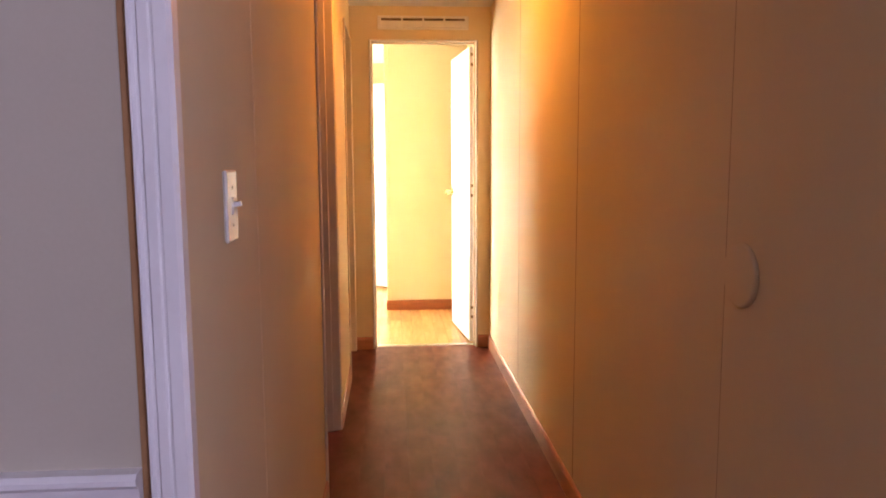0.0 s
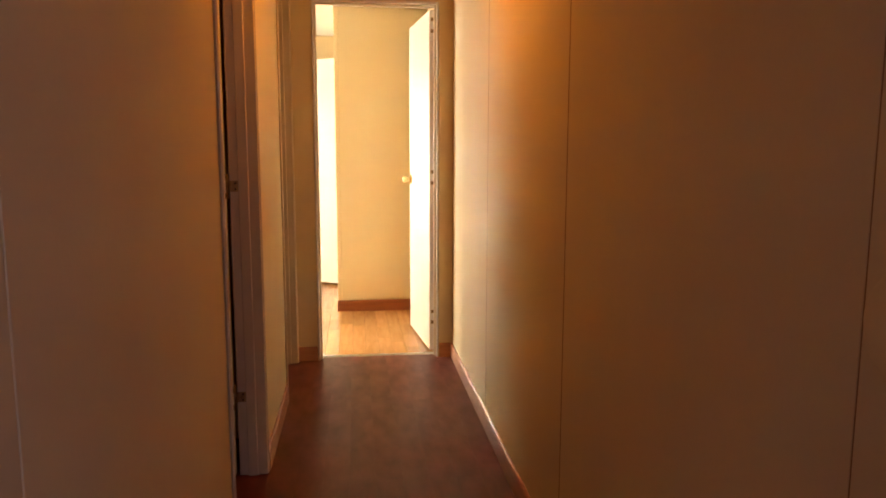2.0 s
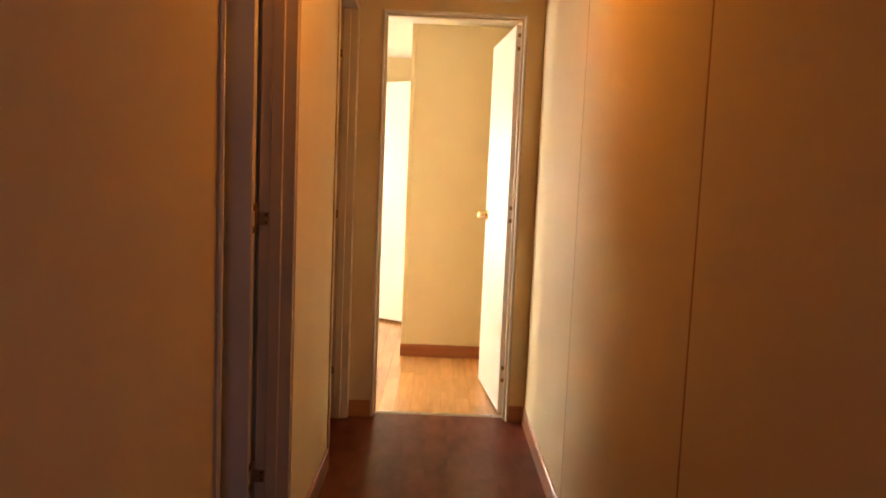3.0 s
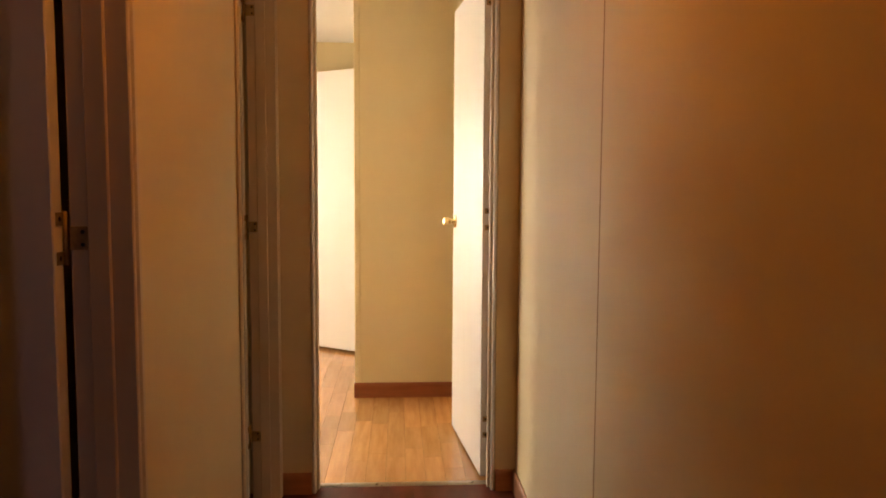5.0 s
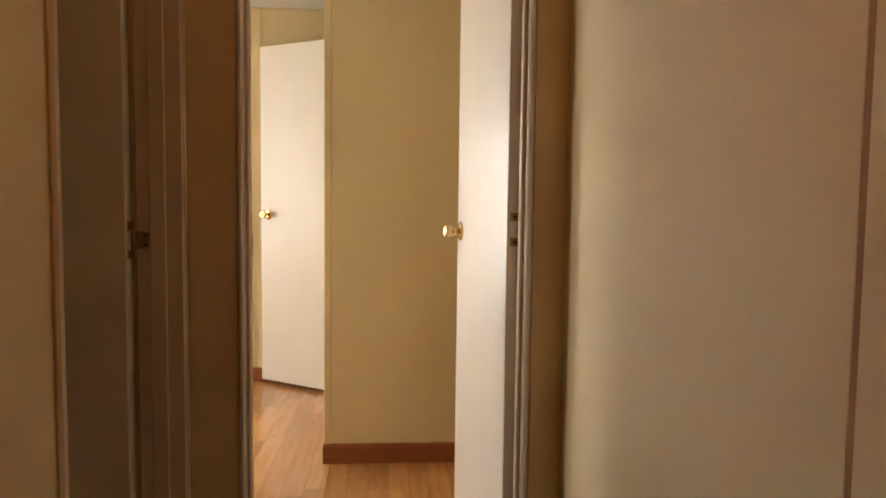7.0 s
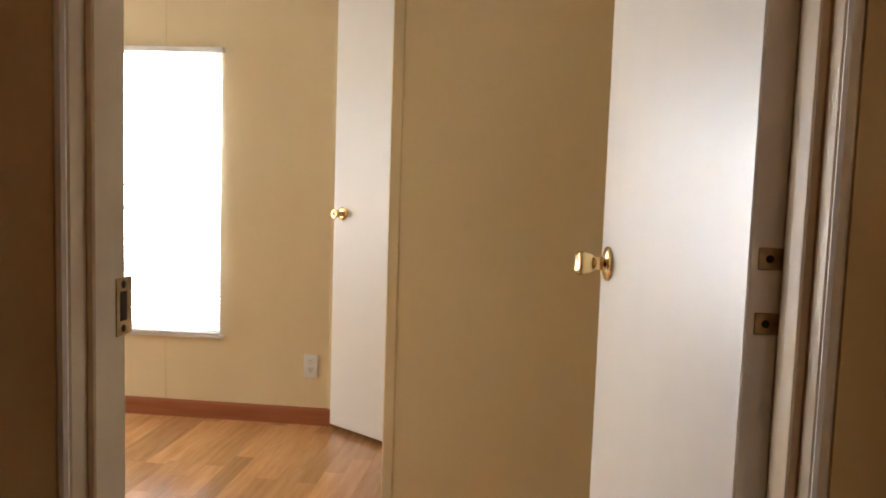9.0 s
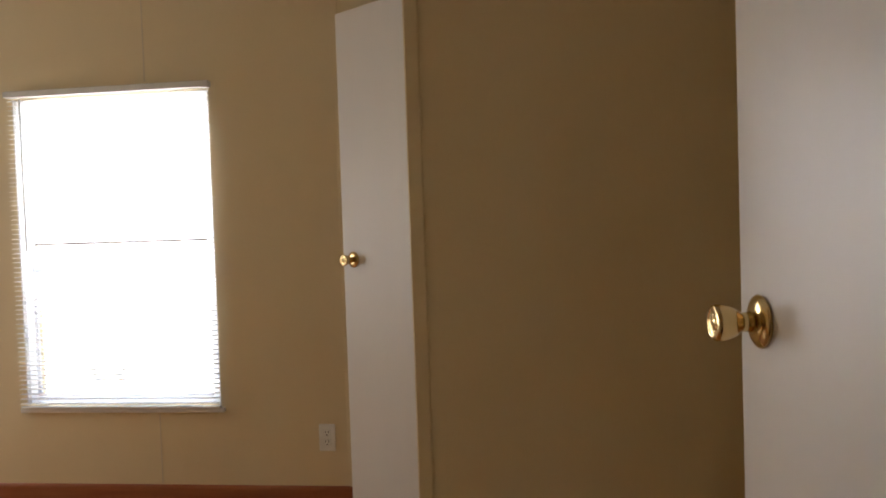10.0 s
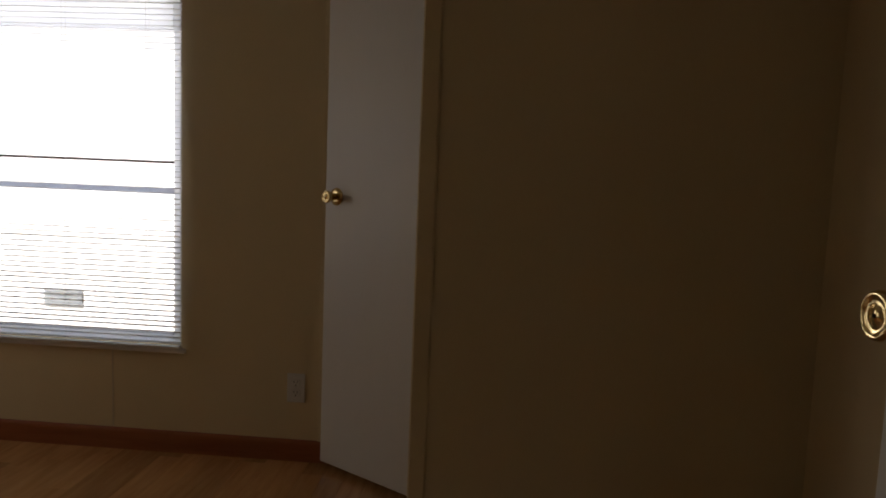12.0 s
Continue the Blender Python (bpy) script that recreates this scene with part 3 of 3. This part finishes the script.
# outside: ground, and the neighbouring home with its skirting vent
GROUND = material("dry_ground", (0.42, 0.38, 0.32), 0.95, other=(0.32, 0.3, 0.22), scale=1.2, fine=30, bump=0.4, depth=0.02)
SIDING = material("white_siding", (0.8, 0.8, 0.78), 0.6, scale=2, fine=60, bump=0.05)
thing("ground", boxes((-300, 300, -300, 300, -1.0, -0.8)), GROUND, "pale dry ground between the homes", "ground", kind="structure")
home = empty("neighbour_home", pose(-4.1, 6.85, -0.76), "white neighbouring home with lap siding", "house")
part("skirting", boxes((-9, 7, 0, 0.1, 0, 0.75)), SIDING, home)
for i in range(14):
    z = 0.75 + 0.19 * i
    part("siding_board", extrude_profile([(-0.014, z), (-0.006, z + 0.19), (0.1, z + 0.19), (0.1, z)], -9, 7), SIDING, home)
part("body", boxes((-9, 7, 0.1, 4, 0, 3.4)), SIDING, home)
part("roof", extrude_profile([(-0.35, 3.4), (2.0, 4.0), (4.35, 3.4), (4.35, 3.32), (-0.35, 3.32)], -9.3, 7.3), GROUND, home)
VENT_GREY = material("grey_vent_metal", (0.28, 0.30, 0.31), 0.5, 0.3)
v = part("skirting_vent", boxes((-0.2, 0.2, -0.02, 0.0, 0.41, 0.60), bevel=0.003), VENT_GREY, home, "grey louvred skirting vent")
for i in range(5):
    part("vent_slat", boxes((-0.18, 0.18, -0.03, -0.02, 0.43 + 0.033 * i, 0.445 + 0.033 * i)), VENT_GREY, v)

# ---------------------------------------------------------------- floor strips of the bedroom
rnd = random.Random(11)
STRIP_W = 0.083
lengths = (0.30, 0.42, 0.55, 0.66)


def strip_mesh(w, l):
    bm = box(bmesh.new(), 0.0003, w - 0.0003, 0.0004, l - 0.0004, -0.0055, 0.0)
    top = [e for e in bm.edges if all(v.co.z > -0.001 for v in e.verts)]
    bmesh.ops.bevel(bm, geom=top, offset=0.0004, segments=1, affect="EDGES")
    return meshed("floor_strip", bm, STRIP)


strip_cache = {}
rest = []
x = 0.765 - STRIP_W
while x > -3.4 - STRIP_W:
    y = 0.07 - rnd.uniform(0.0, 0.4)
    while y < Y_WIN:
        l = rnd.choice(lengths)
        y0, y1 = max(y, 0.07), min(y + l, Y_WIN)
        key = round(y1 - y0, 2)
        if y1 - y0 > 0.02 and x > -2.1:
            if not (x > 0.05 and y0 > 1.4):
                k = strip_cache.setdefault(key, None) or strip_mesh(STRIP_W, y1 - y0)
                strip_cache[key] = k
                s = new("floor_strip", k)
                s.parent = floor_bed
                s.location = (x, y0, 0)
            else:
                rest.append((x, x + STRIP_W - 0.0006, y0, y1 - 0.0006, -0.0045, 0.0))
        elif y1 - y0 > 0.02:
            rest.append((x, x + STRIP_W - 0.0006, y0, y1 - 0.0006, -0.0045, 0.0))
        y += l
    x -= STRIP_W
tagged(part("floor_strips", boxes(*rest), STRIP, floor_bed), kind="stuff")

# planks of the hall floor, laid along the hall
rnd = random.Random(5)
PLANK_W = 0.1002


def plank_mesh(w, l):
    bm = box(bmesh.new(), 0.0, w - 0.0001, 0.0, l - 0.0001, -0.004, 0.0)
    top = [e for e in bm.edges if all(v.co.z > -0.001 for v in e.verts)]
    bmesh.ops.bevel(bm, geom=top, offset=0.00012, segments=1, affect="EDGES")
    return meshed("floor_plank", bm, HALL_FLOOR)


plank_cache = {}
x = X_R - PLANK_W
while x > -1.0:
    y = -5.6 - rnd.uniform(0, 0.8)
    while y < 0.05:
        l = 0.914
        y0, y1 = max(y, -5.6), min(y + l, 0.05)
        key = round(y1 - y0, 3)
        if key > 0.03:
            plank_cache[key] = plank_cache.get(key) or plank_mesh(PLANK_W, y1 - y0)
            p = new("floor_plank", plank_cache[key])
            p.parent = floor_hall
            p.location = (x, y0, 0)
        y += l
    x -= PLANK_W
